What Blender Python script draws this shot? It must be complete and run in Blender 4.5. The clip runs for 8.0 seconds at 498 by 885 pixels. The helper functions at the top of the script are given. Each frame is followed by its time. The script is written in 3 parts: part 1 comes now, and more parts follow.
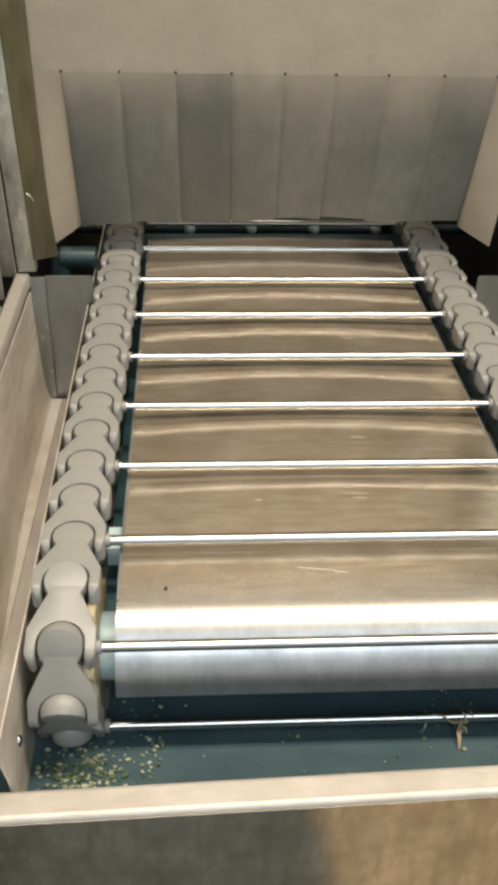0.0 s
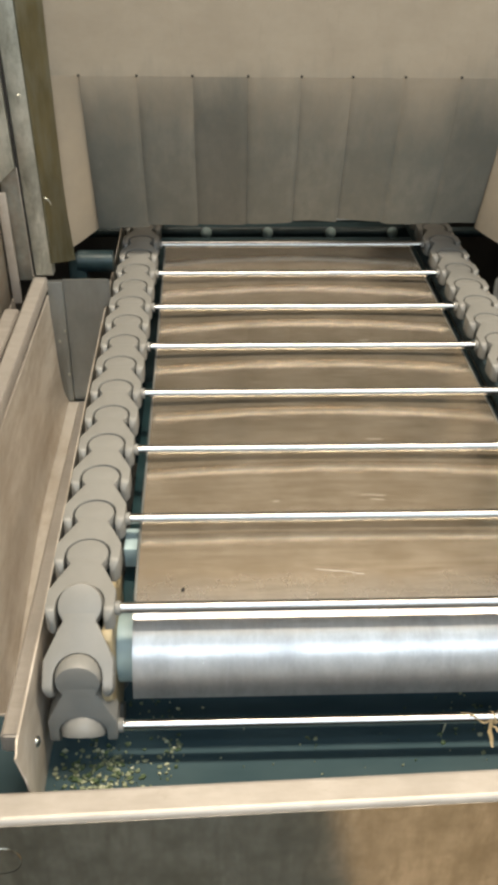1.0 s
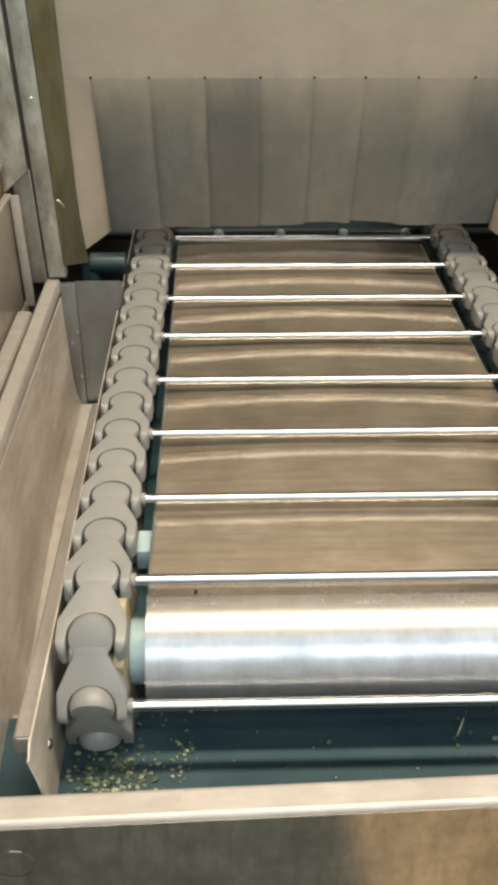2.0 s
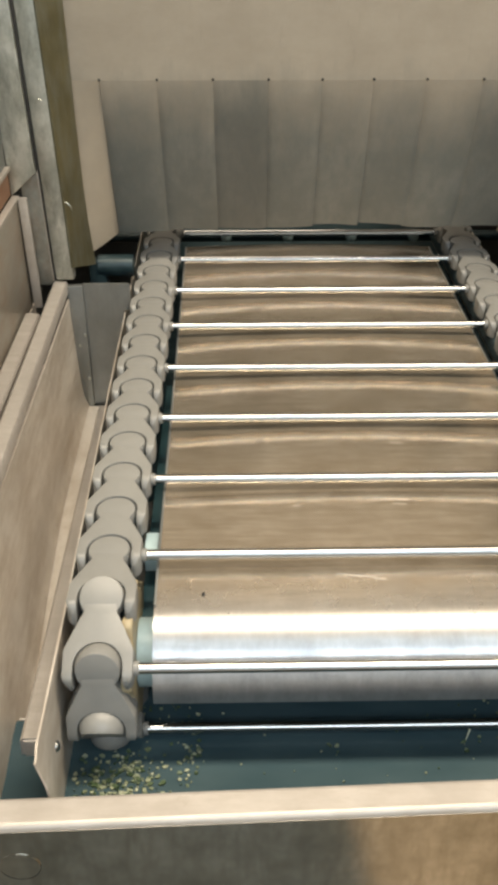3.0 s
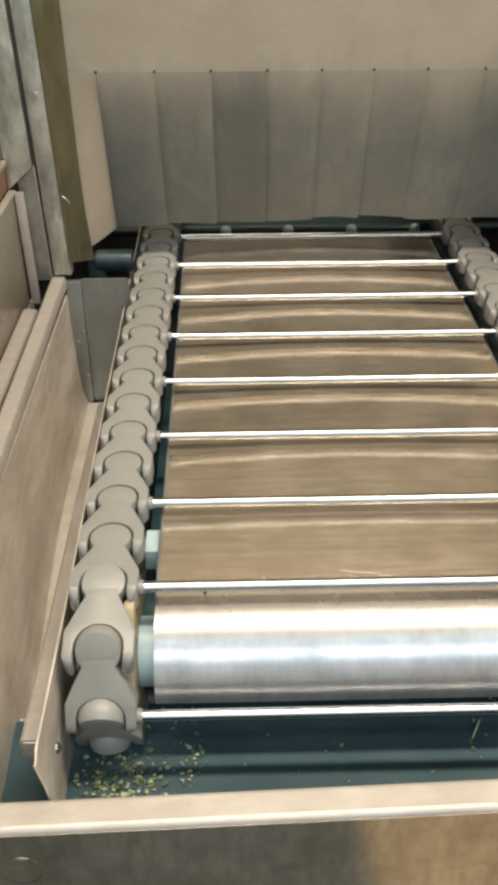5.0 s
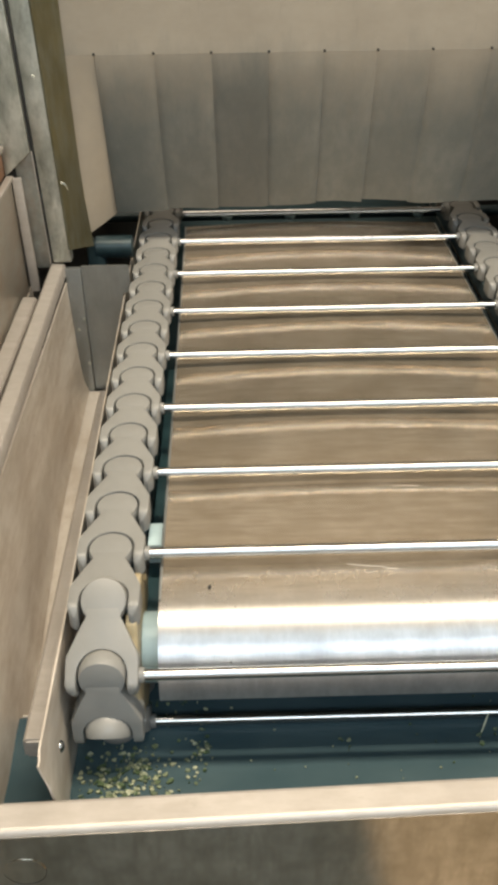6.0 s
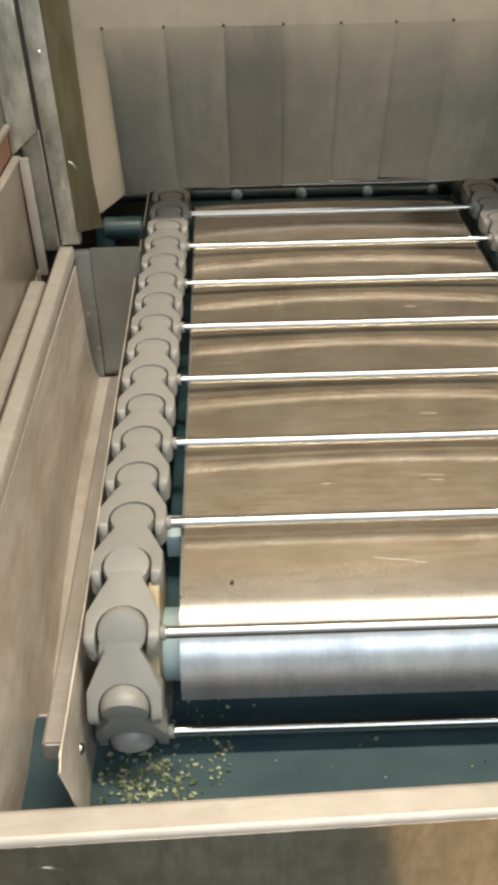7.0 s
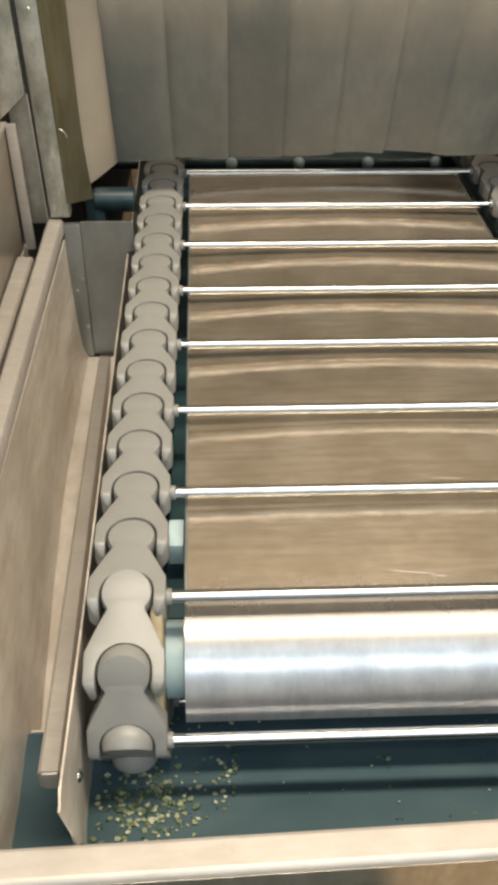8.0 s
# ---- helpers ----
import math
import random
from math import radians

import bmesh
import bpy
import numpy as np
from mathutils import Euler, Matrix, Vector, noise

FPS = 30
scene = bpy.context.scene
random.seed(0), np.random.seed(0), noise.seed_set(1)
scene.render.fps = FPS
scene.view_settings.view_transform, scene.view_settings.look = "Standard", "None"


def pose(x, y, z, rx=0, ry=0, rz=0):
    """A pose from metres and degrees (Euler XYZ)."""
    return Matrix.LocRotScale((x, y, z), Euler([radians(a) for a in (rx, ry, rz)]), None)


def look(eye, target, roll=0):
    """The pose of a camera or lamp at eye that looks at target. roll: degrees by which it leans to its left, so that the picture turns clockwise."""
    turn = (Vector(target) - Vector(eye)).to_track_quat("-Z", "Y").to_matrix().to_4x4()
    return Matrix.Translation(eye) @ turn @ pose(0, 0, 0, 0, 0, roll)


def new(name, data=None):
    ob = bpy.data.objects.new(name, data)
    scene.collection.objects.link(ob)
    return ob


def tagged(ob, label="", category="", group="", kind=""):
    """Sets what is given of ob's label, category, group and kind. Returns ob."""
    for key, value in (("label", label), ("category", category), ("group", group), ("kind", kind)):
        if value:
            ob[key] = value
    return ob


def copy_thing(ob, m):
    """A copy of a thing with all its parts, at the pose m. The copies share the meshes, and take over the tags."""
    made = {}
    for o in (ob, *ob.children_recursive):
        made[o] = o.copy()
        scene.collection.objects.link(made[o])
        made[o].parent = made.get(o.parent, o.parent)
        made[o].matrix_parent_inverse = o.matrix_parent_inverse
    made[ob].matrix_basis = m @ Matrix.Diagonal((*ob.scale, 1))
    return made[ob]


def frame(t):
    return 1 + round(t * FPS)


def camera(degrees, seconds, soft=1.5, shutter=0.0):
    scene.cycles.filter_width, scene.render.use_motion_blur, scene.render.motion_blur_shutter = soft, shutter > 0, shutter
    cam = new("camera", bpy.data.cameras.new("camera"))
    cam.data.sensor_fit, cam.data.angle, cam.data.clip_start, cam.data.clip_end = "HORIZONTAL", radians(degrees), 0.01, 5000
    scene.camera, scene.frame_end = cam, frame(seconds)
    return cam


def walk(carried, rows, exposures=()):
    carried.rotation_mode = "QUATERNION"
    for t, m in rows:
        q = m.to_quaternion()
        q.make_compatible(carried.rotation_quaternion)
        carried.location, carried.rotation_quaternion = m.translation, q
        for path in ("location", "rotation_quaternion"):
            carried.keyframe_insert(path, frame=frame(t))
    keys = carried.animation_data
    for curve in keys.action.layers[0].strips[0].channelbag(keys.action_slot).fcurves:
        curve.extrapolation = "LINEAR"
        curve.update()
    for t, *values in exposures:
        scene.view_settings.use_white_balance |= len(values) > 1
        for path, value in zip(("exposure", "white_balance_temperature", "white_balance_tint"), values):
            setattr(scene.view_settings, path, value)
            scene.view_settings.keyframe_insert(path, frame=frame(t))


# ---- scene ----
cam = camera(30.8, 8.0, 4.3)

PATH = [
    (0, (0.072, -0.495, 0.458), (0.184, 1.164, -0.653), 1.6),
    (0.5, (0.071, -0.496, 0.456), (0.166, 1.169, -0.648), 1.3),
    (1, (0.071, -0.496, 0.455), (0.148, 1.171, -0.647), 0.9),
    (1.5, (0.072, -0.494, 0.457), (0.131, 1.172, -0.647), 0.6),
    (2, (0.071, -0.494, 0.453), (0.12, 1.177, -0.645), 0.3),
    (3.5, (0.07, -0.491, 0.451), (0.101, 1.184, -0.641), 0.1),
    (4, (0.07, -0.489, 0.451), (0.101, 1.184, -0.644), 0.0),
    (4.5, (0.07, -0.487, 0.445), (0.101, 1.189, -0.647), -0.2),
    (6, (0.0684, -0.4696, 0.4435), (0.0962, 1.18, -0.6877), -0.76),
    (6.5, (0.0647, -0.4577, 0.4383), (0.0821, 1.18, -0.7049), -1.24),
    (7, (0.054, -0.445, 0.435), (0.077, 1.18, -0.731), -1.2),
    (7.5, (0.046, -0.422, 0.431), (0.068, 1.18, -0.767), -1.1),
    (8, (0.032, -0.391, 0.433), (0.107, 1.179, -0.804), 0.7),
]
walk(cam, [(t, look(eye, target, roll)) for t, eye, target, roll in PATH])

# ---- world and light ----
world = bpy.data.worlds.new("world")
scene.world = world
world.use_nodes = True
world.node_tree.nodes["Background"].inputs[0].default_value = (0.9, 0.85, 0.8, 1)
world.node_tree.nodes["Background"].inputs[1].default_value = 0.02
scene.view_settings.exposure = 0.0


def overhead_lamp(x, y, z, sx, sy, watts, colour):
    data = bpy.data.lights.new("overhead_light", "AREA")
    data.shape, data.size, data.size_y, data.energy, data.color = "RECTANGLE", sx, sy, watts, colour
    ob = new("overhead_light", data)
    ob.matrix_world = pose(x, y, z, 0, 0, 0)
    return ob


# a warm and a cool tube, known from their highlights on the nose
overhead_lamp(0.6, 0.00, 1.88, 2.4, 0.14, 70, (1.0, 0.86, 0.67))
overhead_lamp(0.5, -1.10, 1.88, 2.4, 0.14, 8, (0.74, 0.90, 1.0))
# added cool fill, no known source, for front faces and under the nose
overhead_lamp(0.5, -2.40, 1.88, 2.4, 1.20, 54, (0.78, 0.90, 1.0))
# added warm fill, no known source, for chain and rods past the curtain
overhead_lamp(0.08, 1.95, 1.88, 0.75, 0.40, 11, (1.0, 0.86, 0.68))

# ---- materials ----


def nodes_of(name):
    m = bpy.data.materials.new(name)
    m.use_nodes = True
    nt = m.node_tree
    return m, nt, nt.nodes["Principled BSDF"]


def mapped(nt, scale, source="Object"):
    tc = nt.nodes.new("ShaderNodeTexCoord")
    mp = nt.nodes.new("ShaderNodeMapping")
    mp.inputs["Scale"].default_value = scale
    nt.links.new(tc.outputs[source], mp.inputs[0])
    return mp.outputs[0]


def noise_of(nt, vec, scale, detail=4.0, rough=0.6):
    n = nt.nodes.new("ShaderNodeTexNoise")
    n.inputs["Scale"].default_value = scale
    n.inputs["Detail"].default_value = detail
    n.inputs["Roughness"].default_value = rough
    nt.links.new(vec, n.inputs["Vector"])
    return n.outputs["Fac"]


def ramp_of(nt, fac, lo, hi, a, b):
    r = nt.nodes.new("ShaderNodeMapRange")
    r.inputs["From Min"].default_value, r.inputs["From Max"].default_value = lo, hi
    r.inputs["To Min"].default_value, r.inputs["To Max"].default_value = a, b
    nt.links.new(fac, r.inputs["Value"])
    return r.outputs[0]


def mix_of(nt, fac, a, b):
    m = nt.nodes.new("ShaderNodeMix")
    m.data_type = "RGBA"
    if hasattr(fac, "links"):
        nt.links.new(fac, m.inputs["Factor"])
    else:
        m.inputs["Factor"].default_value = fac
    for value, socket in ((a, m.inputs[6]), (b, m.inputs[7])):
        if hasattr(value, "links"):
            nt.links.new(value, socket)
        else:
            socket.default_value = (*value, 1)
    return m.outputs[2]


def bump_of(nt, bsdf, height, strength, distance):
    b = nt.nodes.new("ShaderNodeBump")
    b.inputs["Strength"].default_value, b.inputs["Distance"].default_value = strength, distance
    nt.links.new(height, b.inputs["Height"])
    nt.links.new(b.outputs[0], bsdf.inputs["Normal"])


def surface(name, a, b, metal, r0, r1, grain=(40, 40, 40), blotch=6.0, bump=0.15, dist=0.0006, spec=0.5, wear=None, streak=None, vary=0.0):
    """Two-scale surface: blotches between colours a and b, fine stretched grain in roughness and relief."""
    m, nt, bsdf = nodes_of(name)
    big = noise_of(nt, mapped(nt, (1, 1, 1)), blotch, 5, 0.65)
    fine = noise_of(nt, mapped(nt, grain), 10.0, 3, 0.6)
    col = mix_of(nt, ramp_of(nt, big, 0.3, 0.7, 0, 1), a, b)
    if wear:
        spots = noise_of(nt, mapped(nt, (1, 1, 1)), 55.0, 6, 0.7)
        col = mix_of(nt, ramp_of(nt, spots, 0.62, 0.74, 0, 0.6), col, wear)
    if streak:
        lines = noise_of(nt, mapped(nt, streak[0]), 4.0, 5, 0.7)
        col = mix_of(nt, ramp_of(nt, lines, 0.42, 0.68, 0, streak[2]), col, streak[1])
    if vary:
        info = nt.nodes.new("ShaderNodeObjectInfo")
        hsv = nt.nodes.new("ShaderNodeHueSaturation")
        nt.links.new(col, hsv.inputs["Color"])
        nt.links.new(ramp_of(nt, info.outputs["Random"], 0, 1, 1 - vary, 1 + vary), hsv.inputs["Value"])
        col = hsv.outputs["Color"]
    nt.links.new(col, bsdf.inputs["Base Color"])
    bsdf.inputs["Metallic"].default_value = metal
    bsdf.inputs["Specular IOR Level"].default_value = spec
    both = nt.nodes.new("ShaderNodeMath")
    both.operation = "MULTIPLY_ADD"
    both.inputs[1].default_value, both.inputs[2].default_value = 0.5, 0
    nt.links.new(fine, both.inputs[0])
    nt.links.new(ramp_of(nt, big, 0.2, 0.8, 0, 0.5), both.inputs[2])
    nt.links.new(ramp_of(nt, both.outputs[0], 0.2, 0.8, r0, r1), bsdf.inputs["Roughness"])
    bump_of(nt, bsdf, fine, bump, dist)
    return m




def bed_material():
    """Brushed stainless, its warm reflection painted tan, fading unevenly where the sheet bends down."""
    m = surface("brushed_bed_steel", (0.42, 0.35, 0.262), (0.62, 0.54, 0.44), 0.80, 0.145, 0.205, (2, 30, 40), 17, 0.0, 0.0001, wear=(0.36, 0.295, 0.215), streak=((5, 46, 6), (0.36, 0.295, 0.215), 0.7))
    nt = m.node_tree
    bsdf = nt.nodes["Principled BSDF"]
    warm_cast = bsdf.inputs["Base Color"].links[0].from_socket
    rough = bsdf.inputs["Roughness"].links[0].from_socket
    sep = nt.nodes.new("ShaderNodeSeparateXYZ")
    nt.links.new(mapped(nt, (1, 1, 1)), sep.inputs[0])
    ragged = noise_of(nt, mapped(nt, (1, 1, 1)), 26, 5, 0.7)
    add = nt.nodes.new("ShaderNodeMath")
    add.operation = "MULTIPLY_ADD"
    add.inputs[1].default_value = 0.030
    nt.links.new(ragged, add.inputs[0])
    nt.links.new(sep.outputs["Y"], add.inputs[2])
    # here the tan of the reflected warmth gives way to plain grey
    bend_mask = ramp_of(nt, add.outputs[0], -0.655, -0.712, 0, 1)
    smudge = noise_of(nt, mapped(nt, (1.6, 1, 1)), 24, 6, 0.7)
    scratch = noise_of(nt, mapped(nt, (22, 3, 3)), 10, 4, 0.6)
    steel = mix_of(nt, ramp_of(nt, smudge, 0.38, 0.66, 0, 1), (0.48, 0.49, 0.50), (0.33, 0.335, 0.345))
    steel = mix_of(nt, ramp_of(nt, scratch, 0.55, 0.75, 0, 0.35), steel, (0.54, 0.56, 0.58))
    nt.links.new(mix_of(nt, bend_mask, warm_cast, steel), bsdf.inputs["Base Color"])
    mixr = nt.nodes.new("ShaderNodeMix")
    nt.links.new(ramp_of(nt, add.outputs[0], -0.575, -0.705, 0, 1), mixr.inputs["Factor"])
    nt.links.new(rough, mixr.inputs[2])
    nt.links.new(ramp_of(nt, smudge, 0.3, 0.7, 0.27, 0.34), mixr.inputs[3])
    nt.links.new(mixr.outputs[0], bsdf.inputs["Roughness"])
    return m


BED = bed_material()
STEEL = surface("dull_stainless", (0.57, 0.515, 0.445), (0.80, 0.75, 0.68), 0.42, 0.36, 0.52, (40, 3, 40), 9, 0.08, 0.0004, wear=(0.44, 0.38, 0.31), streak=((7, 3, 12), (0.46, 0.385, 0.30), 0.7))
FRONT = surface("front_panel_steel", (0.36, 0.345, 0.30), (0.66, 0.64, 0.60), 1, 0.10, 0.19, (3, 40, 40), 24, 0.03, 0.0002, wear=(0.34, 0.325, 0.29), streak=((26, 26, 5), (0.34, 0.32, 0.27), 0.7))
LIP = surface("worn_lip_steel", (0.42, 0.385, 0.348), (0.54, 0.505, 0.465), 0.5, 0.40, 0.58, (3, 40, 40), 14, 0.10, 0.0004, wear=(0.35, 0.31, 0.265), streak=((9, 30, 30), (0.39, 0.35, 0.305), 0.5))
DARKSTEEL = surface("grey_bracket_steel", (0.23, 0.245, 0.245), (0.34, 0.355, 0.35), 0.8, 0.36, 0.55, (30, 30, 30), 12, 0.1, 0.0005, wear=(0.17, 0.175, 0.17), streak=((12, 12, 3), (0.20, 0.21, 0.20), 0.4))
ROD = surface("polished_rod", (0.42, 0.42, 0.42), (0.52, 0.52, 0.51), 1, 0.11, 0.18, (3, 60, 60), 20, 0.03, 0.0001, vary=0.05)
PLASTIC = surface("grey_chain_plastic", (0.222, 0.222, 0.210), (0.258, 0.256, 0.242), 0, 0.32, 0.46, (30, 30, 30), 25, 0.05, 0.0002, 0.5, wear=(0.215, 0.212, 0.197), vary=0.05)


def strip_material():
    """Rubber strip: dry cream above an uneven tide line, wet grey with painted shade below, long drips."""
    m = surface("wet_shaded_rubber", (0.138, 0.145, 0.132), (0.215, 0.214, 0.192), 0, 0.48, 0.62, (30, 30, 3), 12, 0.1, 0.0006, 0.5, wear=(0.22, 0.218, 0.20), streak=((24, 24, 2.5), (0.145, 0.154, 0.142), 0.7), vary=0.17)
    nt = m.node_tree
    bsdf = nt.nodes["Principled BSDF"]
    # this grey also holds the shade of the strips, which tilt downwards
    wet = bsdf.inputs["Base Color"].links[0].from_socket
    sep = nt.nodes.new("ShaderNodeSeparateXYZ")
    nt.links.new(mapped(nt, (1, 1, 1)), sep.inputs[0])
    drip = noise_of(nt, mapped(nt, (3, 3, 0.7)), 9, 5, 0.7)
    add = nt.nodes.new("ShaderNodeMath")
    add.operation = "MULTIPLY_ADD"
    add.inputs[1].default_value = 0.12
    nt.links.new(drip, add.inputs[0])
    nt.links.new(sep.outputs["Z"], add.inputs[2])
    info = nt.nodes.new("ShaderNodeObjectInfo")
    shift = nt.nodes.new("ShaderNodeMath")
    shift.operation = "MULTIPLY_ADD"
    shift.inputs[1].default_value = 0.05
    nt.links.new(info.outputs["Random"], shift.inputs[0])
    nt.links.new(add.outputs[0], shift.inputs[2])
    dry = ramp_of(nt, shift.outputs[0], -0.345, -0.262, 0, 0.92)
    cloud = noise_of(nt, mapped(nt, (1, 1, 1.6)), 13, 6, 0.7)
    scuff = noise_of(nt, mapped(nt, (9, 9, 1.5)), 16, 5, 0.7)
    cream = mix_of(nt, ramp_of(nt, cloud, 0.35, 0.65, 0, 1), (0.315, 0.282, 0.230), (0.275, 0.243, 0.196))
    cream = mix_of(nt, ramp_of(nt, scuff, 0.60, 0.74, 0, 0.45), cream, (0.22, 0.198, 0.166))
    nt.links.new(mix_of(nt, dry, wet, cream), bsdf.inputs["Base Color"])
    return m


SHADEDSTRIP = strip_material()
# lighter cream: the light that the outer strips catch is in the colour
LITSTRIP = surface("lit_cream_rubber", (0.31, 0.275, 0.222), (0.41, 0.355, 0.28), 0, 0.48, 0.62, (30, 30, 3), 8, 0.1, 0.0006, 0.5, wear=(0.27, 0.245, 0.205))
# dark olive carries the shade of the flap's grazing side, under greyish stains
OLIVESHADE = surface("olive_shaded_sheet", (0.055, 0.05, 0.022), (0.115, 0.10, 0.048), 0.1, 0.4, 0.6, (30, 30, 4), 14, 0.1, 0.0006, wear=(0.12, 0.125, 0.105), streak=((16, 16, 5), (0.12, 0.125, 0.10), 0.7))
POST = surface("green_grey_post", (0.36, 0.38, 0.34), (0.68, 0.685, 0.635), 0.75, 0.28, 0.5, (30, 30, 4), 22, 0.15, 0.0006, wear=(0.13, 0.14, 0.12), streak=((14, 14, 5), (0.20, 0.21, 0.18), 0.8))
STAINED = surface("stained_plate_steel", (0.22, 0.23, 0.20), (0.47, 0.465, 0.42), 0.65, 0.33, 0.55, (30, 30, 8), 30, 0.15, 0.0006, wear=(0.15, 0.155, 0.135), streak=((16, 16, 8), (0.36, 0.25, 0.17), 0.35))
TAN = surface("ochre_sprocket_plastic", (0.34, 0.28, 0.17), (0.42, 0.35, 0.22), 0, 0.4, 0.6, (20, 20, 20), 30, 0.1, 0.0004)
PALE = surface("pale_teal_hub", (0.36, 0.49, 0.52), (0.46, 0.59, 0.61), 0, 0.3, 0.5, (20, 20, 20), 30, 0.1, 0.0004)
TEAL = surface("dark_teal_pipe", (0.012, 0.026, 0.032), (0.03, 0.055, 0.062), 0.2, 0.25, 0.5, (20, 20, 20), 40, 0.1, 0.0004)
BLACK = surface("dark_slit", (0.01, 0.011, 0.012), (0.02, 0.02, 0.02), 0, 0.6, 0.8)
TANK = surface("teal_tank_lining", (0.045, 0.075, 0.088), (0.07, 0.105, 0.118), 0, 0.4, 0.6, (10, 10, 10), 8)
# near black: the shade inside the steel tunnel is painted on its walls
DARK = surface("dark_tunnel_shade", (0.018, 0.019, 0.018), (0.03, 0.031, 0.03), 0, 0.5, 0.7, (10, 10, 10), 8)
WALL = surface("pale_room_wall", (0.73, 0.75, 0.75), (0.79, 0.81, 0.81), 0, 0.6, 0.8, (10, 10, 10), 2)
FLOORM = surface("brown_floor", (0.38, 0.262, 0.148), (0.45, 0.322, 0.188), 0, 0.4, 0.6, (10, 10, 10), 3)
FLOORPATCH = surface("grey_floor_patch", (0.075, 0.08, 0.072), (0.11, 0.115, 0.10), 0, 0.5, 0.7, (10, 10, 10), 6)
# brown streaks put the floor's reflection into the panel's colour
GUARD = surface("mottled_guard_steel", (0.31, 0.29, 0.245), (0.46, 0.44, 0.385), 0.45, 0.28, 0.42, (30, 3, 30), 9, 0.05, 0.0004, wear=(0.24, 0.215, 0.17), streak=((6, 6, 14), (0.34, 0.25, 0.18), 0.7))
DEEPTEAL = surface("dark_teal_tint", (0.028, 0.075, 0.088), (0.045, 0.105, 0.12), 0, 0.35, 0.5, (20, 20, 20), 30, 0.1, 0.0004)
GAPBROWN = surface("reddish_brown_gap", (0.20, 0.105, 0.062), (0.30, 0.165, 0.10), 0.1, 0.45, 0.65, (30, 4, 30), 14, 0.1, 0.0004, wear=(0.15, 0.09, 0.06))
STRAW = surface("wet_straw", (0.22, 0.165, 0.08), (0.34, 0.265, 0.15), 0, 0.4, 0.6, (30, 30, 30), 60)


def water_material():
    m, nt, bsdf = nodes_of("tank_water")
    big = noise_of(nt, mapped(nt, (1, 2.2, 1)), 9, 3)
    nt.links.new(mix_of(nt, ramp_of(nt, big, 0.35, 0.65, 0, 1), (0.042, 0.074, 0.088), (0.062, 0.098, 0.111)), bsdf.inputs["Base Color"])
    bsdf.inputs["Roughness"].default_value = 0.22
    bsdf.inputs["Specular IOR Level"].default_value = 0.25
    bsdf.inputs["IOR"].default_value = 1.33
    bump_of(nt, bsdf, noise_of(nt, mapped(nt, (1, 1.6, 1)), 22, 2), 0.12, 0.004)
    return m


WATER = water_material()


def leaf_material():
    """Wet herb bits, each of its own green, yellow or pale tone."""
    m, nt, bsdf = nodes_of("wet_herb_bits")
    geo = nt.nodes.new("ShaderNodeNewGeometry")
    spot = noise_of(nt, mapped(nt, (1, 1, 1)), 400, 3)
    tone = mix_of(nt, ramp_of(nt, geo.outputs["Random Per Island"], 0.30, 1.0, 0, 1), (0.06, 0.10, 0.045), (0.46, 0.48, 0.34))
    nt.links.new(mix_of(nt, ramp_of(nt, spot, 0.45, 0.75, 0, 0.5), tone, (0.10, 0.14, 0.06)), bsdf.inputs["Base Color"])
    bsdf.inputs["Roughness"].default_value = 0.4
    return m


LEAF = leaf_material()

# ---- mesh helpers ----


def finish(bm, name, material, parent=None, label="", smooth=35):
    bmesh.ops.recalc_face_normals(bm, faces=bm.faces)
    me = bpy.data.meshes.new(name)
    bm.to_mesh(me)
    bm.free()
    me.materials.append(material)
    if smooth:
        me.shade_smooth()
        me.set_sharp_from_angle(angle=radians(smooth))
    ob = new(name, me)
    if parent:
        ob.parent = parent
    if label:
        ob["label"] = label
    return ob


def part(name, bm, material, parent, label="", smooth=35):
    return finish(bm, name, material, parent, label, smooth)


def empty(name, x=0, y=0, z=0):
    ob = new(name)
    ob.empty_display_size = 0.02
    ob.matrix_world = pose(x, y, z)
    return ob


def box(x0, x1, y0, y1, z0, z1, bevel=0.0015, bm=None):
    """A bevelled block between the given bounds."""
    b = bmesh.new()
    bmesh.ops.create_cube(b, size=1)
    for v in b.verts:
        v.co = Vector(((x0 + x1) / 2 + v.co.x * (x1 - x0), (y0 + y1) / 2 + v.co.y * (y1 - y0), (z0 + z1) / 2 + v.co.z * (z1 - z0)))
    if bevel:
        bmesh.ops.bevel(b, geom=list(b.edges), offset=bevel, segments=2, affect="EDGES", profile=0.6)
    return joined(b, bm)


def joined(b, bm):
    if bm is None:
        return b
    me = bpy.data.meshes.new("tmp")
    b.to_mesh(me)
    b.free()
    bm.from_mesh(me)
    bpy.data.meshes.remove(me)
    return bm


def sheet(grid, thick, bm=None):
    """A plate of the given thickness over a grid of points grid[i][j], thickened against its normals."""
    b = bmesh.new()
    vs = [[b.verts.new(p) for p in row] for row in grid]
    for i in range(len(vs) - 1):
        for j in range(len(vs[0]) - 1):
            b.faces.new((vs[i][j], vs[i + 1][j], vs[i + 1][j + 1], vs[i][j + 1]))
    bmesh.ops.recalc_face_normals(b, faces=b.faces)
    bmesh.ops.solidify(b, geom=list(b.faces), thickness=thick)
    return joined(b, bm)


